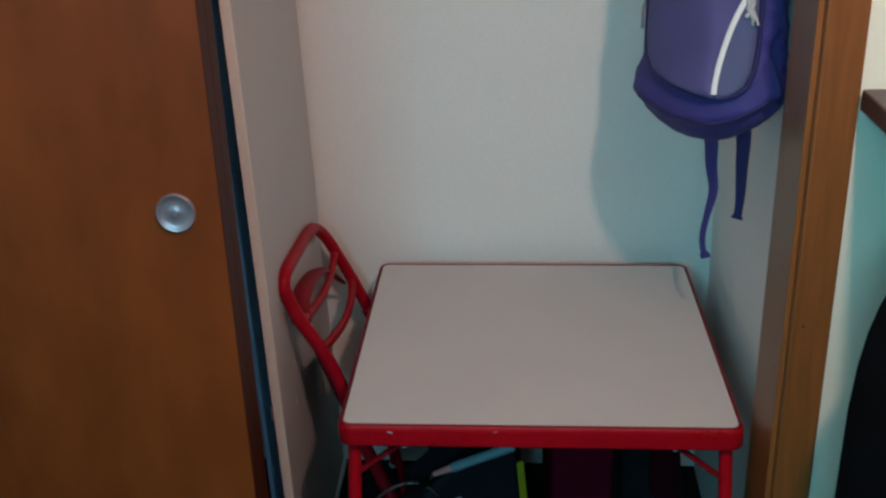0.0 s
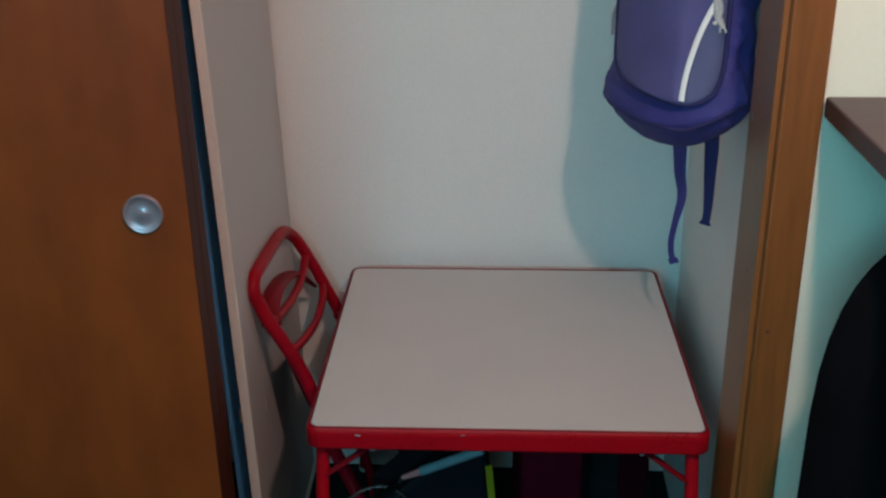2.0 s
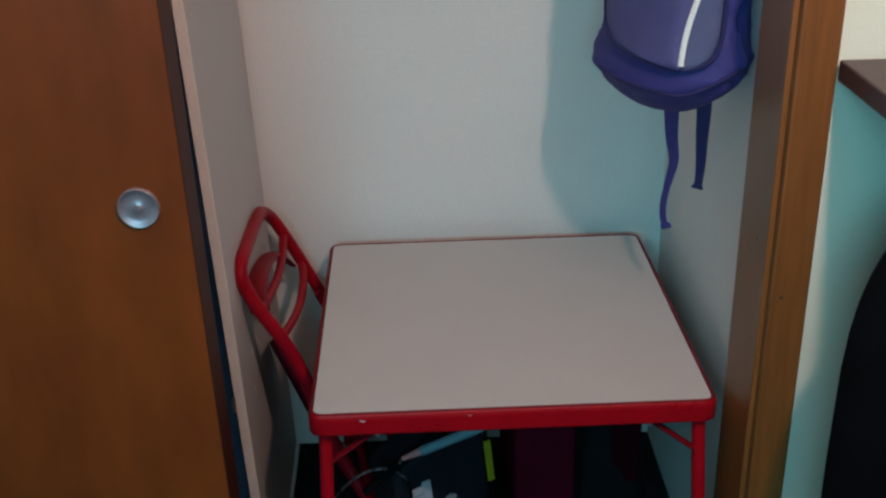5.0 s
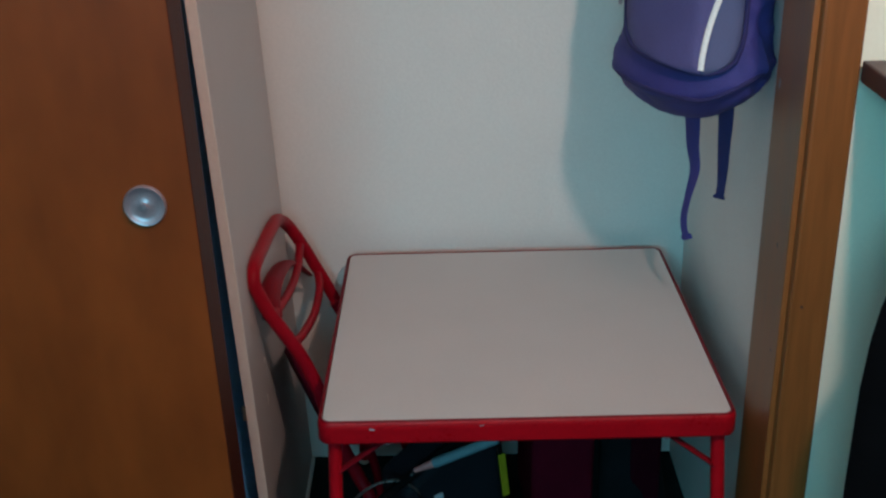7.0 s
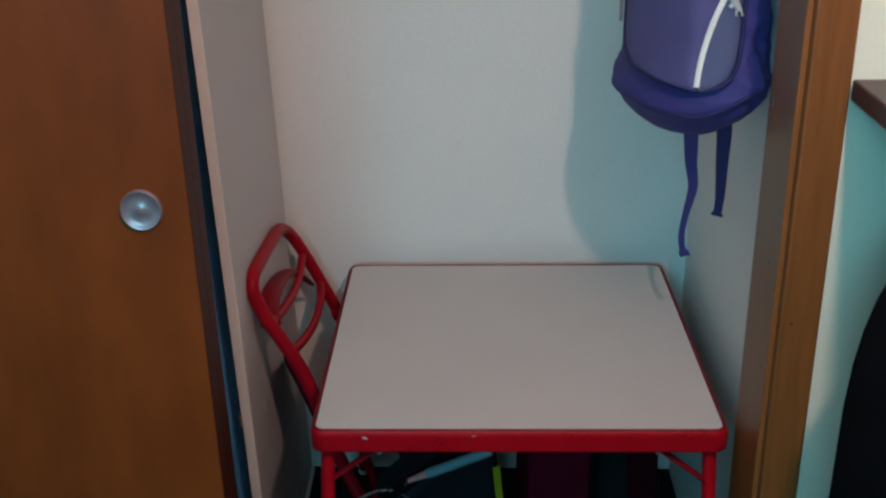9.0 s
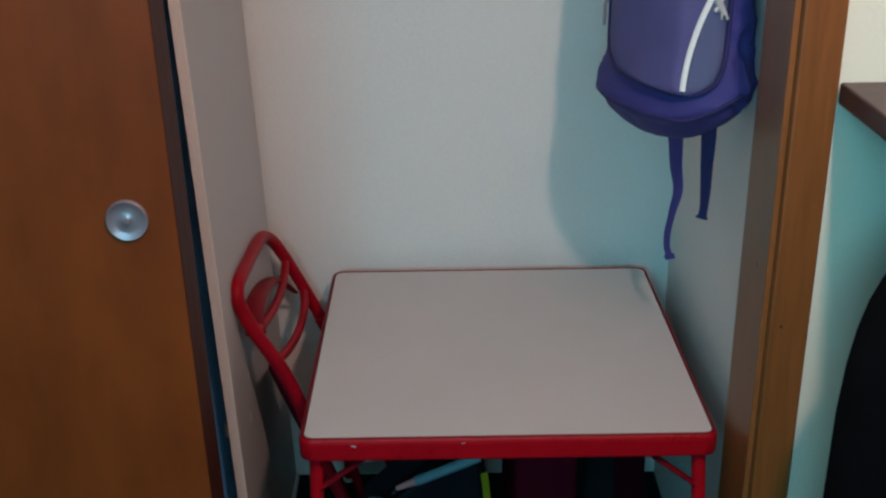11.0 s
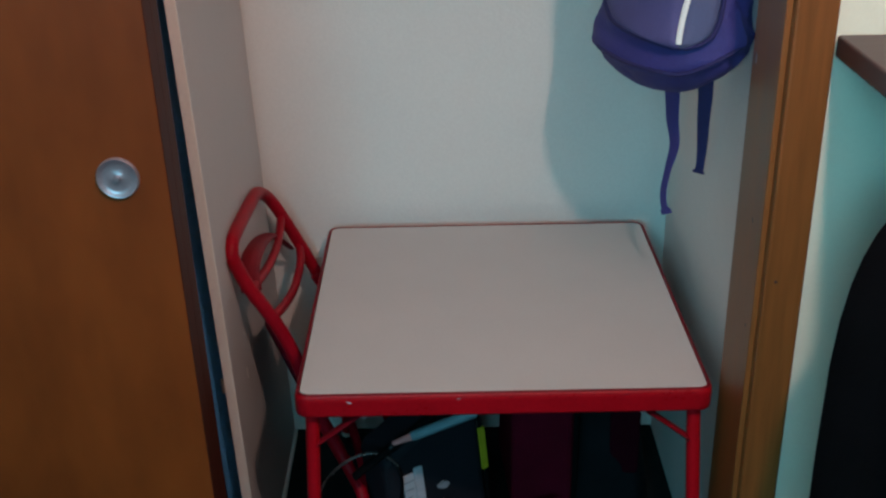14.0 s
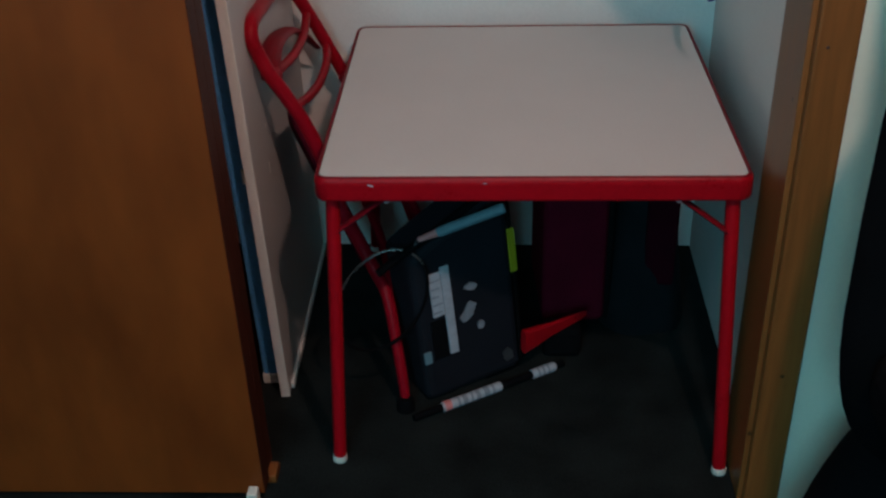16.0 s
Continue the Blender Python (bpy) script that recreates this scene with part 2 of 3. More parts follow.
def casing_profile(width, depth):
    """Section of a moulded casing: eased edges and a flat face."""
    return [(0, 0), (0, depth * 0.86), (width * 0.02, depth * 0.93), (width * 0.06, depth * 0.96), (width * 0.95, depth * 0.93), (width * 0.99, depth * 0.84), (width, depth * 0.7), (width, 0)]


def casing(name, x, side, z1):
    rings = [[(x + side * u, Y1 - v, z) for u, v in casing_profile(0.050, 0.016)] for z in (0.0, z1)]
    return tagged(link(name, loft(rings), TRIM, smooth=False), "reddish-brown stained wooden door casing with worn edges", "door trim", kind="structure")


casing("trim_casing_right", JAMB + 0.007, 1, HEAD + 0.004)
casing("trim_casing_left", LJAMB - 0.004, -1, HEAD + 0.004)
structure("trim_casing_head", (LJAMB - 0.062, Y1 - 0.016, HEAD + 0.004), (JAMB + 0.062, Y1, HEAD + 0.062), TRIM, "reddish-brown stained casing over the closet opening", "door trim", 0.003)
structure("trim_jamb_right", (JAMB, Y1, 0), (JAMB + 0.018, Y1 + 0.122, HEAD), TRIM, "brown stained wooden jamb lining the closet opening", "door jamb", 0.002)
structure("trim_jamb_left", (LJAMB - 0.018, Y1, 0), (LJAMB, Y1 + 0.122, HEAD), TRIM, "brown stained wooden jamb behind the sliding doors", "door jamb", 0.002)
structure("trim_jamb_head", (LJAMB - 0.018, Y1, HEAD), (JAMB + 0.018, Y1 + 0.122, HEAD + 0.018), TRIM, "brown stained head jamb with the door track", "door jamb", 0.002)


# wear on the woodwork: a paint nick on the jamb, a filled nail hole in the casing
jamb = bpy.data.objects["trim_jamb_right"]
part("paint_nick", box((JAMB - 0.0006, 1.3005, 0.986), (JAMB + 0.0003, 1.3030, 0.999), 0.0002, 1), GREY, jamb, "pale nick in the stain")
hole = part("nail_hole", lathe([(0.0, 0.0006), (0.0022, 0.0006), (0.0030, 0.0002), (0.0032, -0.001), (0.0, -0.001)], 16), DESK, bpy.data.objects["trim_casing_right"], "dark filled nail hole")
hole.matrix_local = pose(JAMB + 0.021, Y1 - 0.0155, 0.733, 90, 0, 0) @ Matrix.Scale(0.7, 4)


# ---- sliding doors ----
def sliding_door(name, right, y, width, label):
    tilt = -0.9
    d = base(name, pose(right, y, 0.012, 0, tilt, 0), label, "sliding door", kind="structure")
    part("leaf", box((-width, 0, 0), (0, 0.034, 2.0), 0.0012), DOORWOOD, d)
    # thin band whose dark colour puts shade on the door's edge
    part("edge_band", box((-0.002, 0.0006, 0.001), (0.0010, 0.0334, 1.999), 0.0005, 1), DOOREDGE, d, "edge of the door, darkened as its shadow side")
    return d


front_door = sliding_door("door_1", -0.3975, 1.186, 0.70, "reddish-brown wooden sliding closet door, pushed half open")
sliding_door("door_2", -0.4015, 1.234, 0.70, "reddish-brown wooden sliding door parked behind the front one")
pull = part("door_pull", lathe([(0.0, 0.0075), (0.0035, 0.0075), (0.0045, 0.004), (0.006, 0.0030), (0.018, 0.0022), (0.0235, 0.0035), (0.0255, 0.0055), (0.0275, 0.0060), (0.0290, 0.0040), (0.0292, -0.001), (0.0, -0.001)]), CHROME, front_door, "round brushed-steel finger pull")
pull.matrix_local = pose(-0.0590, 0.0, 0.877, 90, 0, 0) @ Matrix.Scale(0.91, 4)

# ---- leaning boards on the closet's left ----
panel = base("partition_board", pose(-0.402, 1.44, 0.0, 0, -2.0, 1.2), "tall grey-white painted board standing on edge as a partition", "board")
part("board", box((-0.013, 0, 0), (0, 0.505, 2.05), 0.002), BOARD, panel)
# the edge's paler colour paints in the room light that falls on it
part("edge_strip", box((-0.0145, -0.004, 0.0), (0.0015, 0.0, 2.05), 0.001), WALL, panel, "front edge, painted paler for the room light it catches")
part("base_strip", box((0.0, 0.02, 0.0), (0.006, 0.50, 0.012), 0.002), WALL, panel, "pale strip along the foot")
part("scuff", box((0.0, 0.112, 0.378), (0.0006, 0.116, 0.398), 0.0002, 1), RUBBER, panel, "small pale scuff")
part("scuff", box((0.0, 0.130, 0.452), (0.0006, 0.133, 0.460), 0.0002, 1), RUBBER, panel, "small pale scuff")
blue = base("blue_board", pose(-0.4180, 1.475, 0.0, 0, -2.0, 0), "flat blue plastic board on edge behind the white board", "board")
part("panel", box((-0.035, 0, 0.015), (0, 0.40, 1.5), 0.006), BLUE, blue)
part("clip", box((-0.012, -0.006, 0.40), (-0.002, 0.0, 0.425), 0.001), RUBBER, blue, "small white clip")
part("foot_cap", box((-0.036, -0.002, 0.0), (0.0005, 0.05, 0.022), 0.003), RUBBER, blue, "white plastic corner cap")


# ---- the folding table ----
def folding_table():
    t = base("folding_table", pose(0.004, 1.608, 0, 0, 0, 0.6), "child's red metal folding table with a grey-beige vinyl top", "table")
    W = 0.616
    out = []
    for w, r, z in ((W - 0.018, 0.014, 0.463), (W - 0.003, 0.020, 0.4635), (W, 0.021, 0.4665), (W, 0.021, 0.4885), (W - 0.0010, 0.0205, 0.4930), (W - 0.0030, 0.0195, 0.4965), (W - 0.0058, 0.0185, 0.4985), (W - 0.0110, 0.0165, 0.4970), (W - 0.020, 0.014, 0.474)):
        out.append([(x, y, z) for x, y in rounded(w, w, r)])
    part("rim", loft(out, closed=True), RED, t, "glossy red enamelled steel rim")
    # added bead whose dark red paints the shade line between rim and vinyl
    bead = [[(x, y, z) for x, y in rounded(w, w, r)] for w, r, z in ((W - 0.0062, 0.0183, 0.4965), (W - 0.0064, 0.0182, 0.4992), (W - 0.0085, 0.0175, 0.5004), (W - 0.0120, 0.0160, 0.5006), (W - 0.0142, 0.0150, 0.4996), (W - 0.0150, 0.0148, 0.4950))]
    part("edge_bead", loft(bead, closed=True), SHADE_RED, t, "added bead round the vinyl, dark red for the rim's shade")
    part("tabletop", loft([[(x, y, z) for x, y in rounded(w, w, 0.0140)] for w, z in ((W - 0.024, 0.482), (W - 0.0163, 0.483), (W - 0.0163, 0.4988), (W - 0.0176, 0.5000))]), TOP, t, "grey-beige vinyl top")
    for sx in (-1, 1):
        for sy in (-1, 1):
            top, foot = Vector((sx * 0.283, sy * 0.282, 0.486)), Vector((sx * 0.300, sy * 0.328 - (0.022 if sx > 0 > sy else 0.0), 0.0))
            d = (foot - top).normalized()
            leg = part("leg", tube([top, top + d * 0.2, foot - d * 0.012], 0.0105, 14), RED, t)
            part("rubber_foot", tube([foot - d * 0.012, foot - d * 0.003, foot], 0.0113, 14, taper=[1, 1.05, 0.9]), RUBBER, leg, "white rubber foot")
            # braces share the legs' red, darkened here to paint the shade below the top
            a, b = top + d * 0.085, Vector((sx * 0.205, sy * 0.288, 0.462))
            part("brace", tube([a, a.lerp(b, 0.5), b], 0.0090, 8, flat=0.35), SHADE_RED, t, "folding brace, red darkened for the shade under the top")
            part("rivet", tube([b + Vector((-sx * 0.0, sy * 0.006 - 0.010, 0.0)), b + Vector((0, -0.004, 0))], 0.004, 10), CHROME, t, "steel rivet")
    chip = part("paint_chip", box((-0.004, -0.0006, -0.0012), (0.004, 0.0, 0.0012), 0.0003), PAPER, t, "small chip in the red paint")
    chip.matrix_local = pose(-0.226, -0.3083, 0.489, 0, 14, 0)
    chip = part("paint_chip", box((-0.003, -0.0005, -0.0006), (0.003, 0.0, 0.0006), 0.0002), PAPER, t, "small chip in the red paint")
    chip.matrix_local = pose(-0.066, -0.3083, 0.492, 0, -4, 0)
    return t


folding_table()


# ---- the folded chair ----
def folding_chair():
    c = base("folding_chair", pose(-0.30, 1.66, 0), "child's red tubular folding chair, folded and leaning on the board", "chair")
    inv = c.matrix_world.inverted()

    def line(pts, steps=8):
        return smooth_line([inv @ Vector(p) for p in pts], steps=steps)
    # one bent tube: front foot, front post, top rail, rear post, rear foot
    front = [(-0.196, 1.408, 0.012), (-0.200, 1.420, 0.05), (-0.209, 1.440, 0.105), (-0.225, 1.475, 0.184), (-0.247, 1.505, 0.217), (-0.271, 1.525, 0.256), (-0.305, 1.533, 0.335), (-0.329, 1.531, 0.425), (-0.350, 1.530, 0.480), (-0.374, 1.530, 0.525), (-0.3965, 1.530, 0.563)]
    rail = [(-0.4100, 1.532, 0.592), (-0.4170, 1.528, 0.618), (-0.4185, 1.540, 0.636), (-0.4180, 1.570, 0.640), (-0.4185, 1.620, 0.637), (-0.4195, 1.690, 0.631), (-0.4210, 1.770, 0.622), (-0.4210, 1.830, 0.607)]
    rear = [(-0.411, 1.868, 0.580), (-0.394, 1.878, 0.546), (-0.371, 1.886, 0.495), (-0.337, 1.888, 0.421), (-0.280, 1.890, 0.290), (-0.230, 1.895, 0.150), (-0.190, 1.900, 0.012)]
    run = line(front + rail + rear)
    part("back_frame", tube(run, 0.0118, 14, taper=[min(1.0, 0.72 + 0.28 * i / 40) for i in range(len(run))]), CRIMSON, c, "red tubular back frame")
    part("back_rail", tube(line([(-0.393, 1.882, 0.540), (-0.387, 1.800, 0.527), (-0.386, 1.700, 0.530), (-0.388, 1.600, 0.546), (-0.391, 1.532, 0.560)]), 0.0078, 10), CRIMSON, c)
    part("back_rail", tube(line([(-0.364, 1.886, 0.474), (-0.353, 1.820, 0.470), (-0.351, 1.720, 0.469), (-0.355, 1.620, 0.484), (-0.363, 1.532, 0.504)]), 0.0078, 10), CRIMSON, c)
    # the hoop's darker red paints in the shade behind the back frame
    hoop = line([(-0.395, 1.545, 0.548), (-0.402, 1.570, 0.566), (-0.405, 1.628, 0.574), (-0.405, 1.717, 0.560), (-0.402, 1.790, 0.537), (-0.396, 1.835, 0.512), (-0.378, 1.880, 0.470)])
    part("seat_hoop", tube(hoop, 0.0170, 12, flat=0.45, taper=[1.0 + 0.15 * math.sin(math.pi * i / len(hoop)) - 0.65 * (i / len(hoop)) ** 1.5 for i in range(len(hoop))]), SHADE_RED, c, "hoop of the folded seat, red darkened for the shade on it")
    rear_a = [(-0.318, 1.66, 0.37), (-0.295, 1.67, 0.31), (-0.255, 1.68, 0.17), (-0.235, 1.69, 0.006)]
    rear_b = [(-0.330, 1.84, 0.43), (-0.27, 1.85, 0.30), (-0.20, 1.86, 0.12), (-0.165, 1.86, 0.006)]
    for pts in (rear_a, rear_b):
        part("rear_leg", tube(line(pts), 0.009, 12), CRIMSON, c)
    # added panel, laid along the camera's view behind the post, to shade the board
    seat = loft([[inv @ (Vector((-0.386, 1.585, 0.472)).lerp(Vector((-0.272, 1.600, 0.160)), k) + d) for d in (Vector((0, 0, 0)), Vector((-0.035, 0.175, -0.105)), Vector((-0.023, 0.175, -0.101)), Vector((0.012, 0, 0.004)))] for k in (0, 0.25, 0.5, 0.75, 1)])
    part("seat", seat, MAROON, c, "added panel hidden behind the front post to widen its shadow")
    for p in ((-0.196, 1.408, 0), (-0.190, 1.900, 0)):
        part("rubber_foot", tube([inv @ (Vector(p) + Vector((0, 0, z))) for z in (0.026, 0.012, 0.0)], 0.0145, 12, taper=[0.9, 1.05, 1.1]), BLACK, c, "black rubber foot")
    return c


folding_chair()


# ---- the backpack ----
BAG = pose(0.2612, 1.507, -0.003, 0, 0, -25)


def bag_half(z):
    """Half width and half depth of the backpack at height z."""
    k = max(0.0, min(1.0, (z - 0.893) / 0.089))
    rise = math.sqrt(max(0.0, 1 - (1 - k) ** 2.1))
    waist = max(0.0, min(1.0, (z - 0.985) / 0.07))
    top = max(0.0, min(1.0, (1.30 - z) / 0.10))
    shoulder = 0.55 + 0.45 * math.sqrt(1 - (1 - top) ** 2)
    w = 0.112 * rise * (1 - 0.075 * waist * waist * (3 - 2 * waist)) * shoulder
    d = 0.078 * max(0.02, rise) * (1 - 0.12 * waist) * (0.65 + 0.35 * shoulder)
    return max(w, 0.012), max(d, 0.012)


def bag_front(x, z, puff=0.0):
    """The front of the backpack at (x, z), in its own axes."""
    w, d = bag_half(z)
    u = min(0.985, abs(x) / w)
    return -d * (1 - u ** 2.6) ** (1 / 2.6) - puff


def backpack():
    b = base("backpack", BAG, "purple nylon backpack with grey mesh pocket and hanging straps", "backpack")
    rings = []
    for i in range(81):
        z = 0.894 + (1.30 - 0.894) * (i / 80) ** 1.35
        w, d = bag_half(z)
        ring = []
        for k in range(64):
            a = 2 * math.pi * k / 64
            ca, sa = math.cos(a), math.sin(a)
            e = 2 / 2.6
            fold = z - (0.940 + (0.052 * ca * ca if ca > 0 else 0.030 * ca * ca) + 0.006 * noise.noise(Vector((ca * 3, sa * 3, 7))))
            ridge = 1 + 0.13 * math.exp(-(fold / (0.020 if fold > 0 else 0.009)) ** 2) * max(0.0, -sa) + 0.05 * math.exp(-((z - 0.985) / 0.02) ** 2) * abs(ca)
            crease = ridge + 0.070 * noise.noise(Vector((ca * 2.2, sa * 2.2, z * 18))) + 0.024 * noise.noise(Vector((ca * 6, sa * 6, z * 45))) - 0.145 * abs(noise.noise(Vector((ca * 2.6 + 4, sa * 2.6, z * 24 + 1.7 * ca))))
            ring.append((w * crease * math.copysign(abs(ca) ** e, ca), d * crease * math.copysign(abs(sa) ** e, sa), z))
        rings.append(ring)
    part("body", loft(rings), PURPLE, b, "purple nylon main compartment")

    def pocket(xa, xb, z0, z1, puff):
        """A padded plate that follows the front."""
        n, m = 20, 24
        outer, inner = [], []
        for j in range(m + 1):
            v = j / m
            row, back = [], []
            for i in range(n + 1):
                u = i / n
                z = z0 + (z1 - z0) * v ** 1.4
                x = xa(z) + (xb(z) - xa(z)) * u
                e = (1 - abs(2 * u - 1) ** 6) * min(1, (v * 7) ** 0.6)
                wrinkle = 0.0058 * noise.noise(Vector((x * 30, z * 14, 3)))
                row.append((x, bag_front(x, z, 0.003 + puff * e) + wrinkle, z))
                back.append((x, bag_front(x, z, -0.012), z))
            outer.append(row), inner.append(back)
        bm = bmesh.new()
        A = [[bm.verts.new(p) for p in r] for r in outer]
        B = [[bm.verts.new(p) for p in r] for r in inner]
        for j in range(m):
            for i in range(n):
                bm.faces.new((A[j][i], A[j][i + 1], A[j + 1][i + 1], A[j + 1][i]))
        for i in range(n):
            bm.faces.new((A[0][i], B[0][i], B[0][i + 1], A[0][i + 1]))
            bm.faces.new((A[m][i + 1], B[m][i + 1], B[m][i], A[m][i]))
        for j in range(m):
            bm.faces.new((A[j + 1][0], B[j + 1][0], B[j][0], A[j][0]))
            bm.faces.new((A[j][n], B[j][n], B[j + 1][n], A[j + 1][n]))
        return bm

    def stripe_x(z):
        return 0.026 + 0.031 * (max(0.0, z - 0.977) / 0.14) ** 2.1

    def left_x(z):
        return float(np.interp(z, (0.977, 0.985, 0.993, 1.005, 1.025, 1.05, 1.2), (0.020, -0.016, -0.046, -0.074, -0.088, -0.0915, -0.0905)))

    def right_x(z):
        return float(np.interp(z, (0.977, 0.984, 0.995, 1.015, 1.035, 1.2), (0.030, 0.052, 0.065, 0.0715, 0.073, 0.074)))

    part("front_pocket", pocket(left_x, stripe_x, 0.977, 1.15, 0.007), PURPLE_LIGHT, b, "greyish lilac front pocket")
    part("mesh_pocket", pocket(stripe_x, right_x, 0.977, 1.13, 0.005), MESH, b, "blue-grey mesh side of the pocket")

    def on_front(pts, puff):
        return [(x, bag_front(x, z, puff), z) for x, z in pts]
    stripe = on_front([(stripe_x(z), z) for z in (0.984 + 0.157 * i / 24 for i in range(25))], 0.009)
    part("reflective_stripe", tube(stripe, 0.0042, 8, flat=0.45, up=Vector((0, 1, 0))), REFLECT, b, "bright silver reflective stripe")
    zs = [1.15 - 0.172 * i / 30 for i in range(31)]
    edge = on_front([(left_x(z) - 0.002, z) for z in zs], 0.004) + on_front([(right_x(z) + 0.004, z) for z in reversed(zs)], 0.004)
    part("piping", tube(edge, 0.0032, 8), NAVY, b, "dark piping round the pocket")
    seam = smooth_line([(x, 0.0, z) for x, z in ((-0.097, 0.963), (-0.050, 0.950), (0.0, 0.941), (0.028, 0.939), (0.062, 0.953), (0.104, 0.978))])
    part("bottom_seam", tube(on_front([(p.x, p.z) for p in seam], 0.0085), 0.0030, 8), NAVY, b, "dark seam of the bottom panel")
    for pts, r in ((((0.060, 1.135), (0.062, 1.118), (0.064, 1.104), (0.072, 1.090)), 0.0042), (((0.064, 1.13), (0.068, 1.115), (0.064, 1.10), (0.060, 1.094)), 0.003), (((0.064, 1.11), (0.070, 1.10), (0.076, 1.083)), 0.0018), (((0.062, 1.11), (0.067, 1.098), (0.069, 1.083)), 0.0016)):
        part("zip_cord", tube(smooth_line(on_front(pts, 0.012)), r, 8), CORD, b, "frayed grey cord on the zip")
    w = bag_half(1.07)[0]
    part("zip_slider", tube([(-w + 0.001, -0.022, 1.100), (-w - 0.004, -0.024, 1.085), (-w - 0.004, -0.024, 1.055)], 0.0026, 8), CHROME, b, "steel zip slider")
    inv = BAG.inverted()
    s1 = [(0.2685, 1.565, 0.9045), (0.2765, 1.573, 0.8695), (0.2815, 1.58, 0.8195), (0.2885, 1.585, 0.7775), (0.2825, 1.59, 0.7345), (0.2775, 1.59, 0.6995), (0.279, 1.59, 0.6745), (0.2855, 1.588, 0.6565)]
    n1 = smooth_line([inv @ Vector(p) for p in s1])
    part("strap", tube(n1, 0.0140, 10, flat=0.20, up=Vector((0, 1, 0)), taper=[max(0.38, 1 - 1.05 * i / len(n1)) if i < len(n1) - 5 else 0.62 for i in range(len(n1))]), PURPLE, b, "purple webbing strap tail")
    s2 = [(0.3195, 1.56, 0.9245), (0.328, 1.575, 0.8695), (0.331, 1.585, 0.8195), (0.3335, 1.59, 0.7695), (0.3335, 1.593, 0.7395), (0.3315, 1.593, 0.7245)]
    n2 = smooth_line([inv @ Vector(p) for p in s2])
    part("strap", tube(n2, 0.0138, 10, flat=0.23, up=Vector((0, 1, 0)), taper=[max(0.5, 1 - 0.7 * i / len(n2)) if i < len(n2) - 4 else 0.7 for i in range(len(n2))]), NAVY, b, "dark navy webbing strap tail")
    loop = [inv @ Vector(p) for p in ((0.25, 1.55, 1.28), (0.28, 1.57, 1.36), (0.33, 1.59, 1.40), (0.354, 1.60, 1.40))]
    part("hanging_loop", tube(smooth_line(loop), 0.008, 8, flat=0.4), NAVY, b)
    # far side pushed back along camera rays: same outline in view, shadow shifted to fit
    mean_eye = inv @ Vector((-0.06, -0.10, 1.375))
    for piece in b.children:
        for v in piece.data.vertices:
            k = max(0.0, 0.02 - v.co.x) / 0.12
            v.co += (v.co - mean_eye) * 0.062 * k ** 1.4
            # the body's lower right is raised to fit its outline from the camera
            if piece.name.startswith("body") and v.co.x > 0.02 and v.co.z < 0.975:
                v.co.z += 0.17 * (v.co.x - 0.02) * min(1.0, (0.975 - v.co.z) / 0.07)
    return b


backpack()

# ---- shelf desk and the black chair in the room ----
desk = base("desk", pose(0.384, 0.60, 0), "dark walnut laminate desk against the room wall", "desk")
part("desktop", box((0, 0, 1.0225), (1.1, 0.592, 1.0485), 0.003), DESK, desk)
part("side_panel", box((1.06, 0.02, 0), (1.085, 0.58, 1.0225), 0.002), DESK, desk)
part("back_leg", box((0.60, 0.54, 0), (0.64, 0.58, 1.0225), 0.002), DESK, desk)


def chair_back():
    c = base("office_chair", pose(0.610, 0.98, 0), "black upholstered chair with a tall rounded back", "chair")
    rings = []
    for y, s in ((-0.045, 0.86), (-0.03, 0.95), (0.0, 1.0), (0.03, 0.95), (0.045, 0.86)):
        ring = []
        for k in range(48):
            a = 2 * math.pi * k / 48
            ca, sa = math.cos(a), math.sin(a)
            e = 2 / 3.6
            ring.append((0.262 * s * math.copysign(abs(ca) ** e, ca), y, 0.615 + 0.365 * s * math.copysign(abs(sa) ** e, sa)))
        rings.append(ring)
    part("backrest", loft(rings), BLACK, c)
    part("seat", box((-0.24, -0.50, 0.40), (0.24, -0.04, 0.49), 0.03, 3), BLACK, c)
    part("post", tube([(0, -0.25, 0.05), (0, -0.25, 0.41)], 0.03, 14), BLACK, c)
    for k in range(5):
        a = radians(72 * k + 18)
        part("base_arm", tube([(0, -0.25, 0.09), (0.26 * math.cos(a), -0.25 + 0.26 * math.sin(a), 0.03)], 0.022, 10), BLACK, c)
    return c


chair_back()

# a slumped black bag on the room floor beside the casing
heap = base("floor_bag", pose(0.700, 1.02, 0), "slumped black cloth bag on the carpet beside the desk", "bag")
rings = []
for i in range(13):
    k = i / 12
    w = 0.385 * (1 - 0.42 * k) if k < 0.85 else 0.385 * (1 - 0.42 * 0.85) * (1 - (k - 0.85) / 0.15 * 0.9)
    ring = []
    for j in range(40):
        a = 2 * math.pi * j / 40
        f = 1 + 0.03 * noise.noise(Vector((math.cos(a) * 2, math.sin(a) * 2, k * 3)))
        ring.append((w * f * math.cos(a), 0.15 * (1 - 0.5 * k ** 2) * f * math.sin(a), 0.40 * (1 - (1 - k) ** 1.3)))
    rings.append(ring)
part("body", loft(rings), BLACK, heap)

# small floor guide of the sliding doors
guide = base("door_guide", pose(-0.412, 1.170, 0.0), "small white plastic floor guide at the sliding door", "door guide")
part("block", box((-0.008, -0.008, 0), (0.008, 0.013, 0.030), 0.002), RUBBER, guide)
part("clip", box((0.006, 0.05, 0), (0.026, 0.085, 0.016), 0.003), TRIM, guide, "brown plastic clip")

# ---- under the table ----
bag = base("black_bag", pose(-0.090, 1.462, 0.010, -5, -3.5, 31), "upright black nylon bag with white printed labels", "bag")
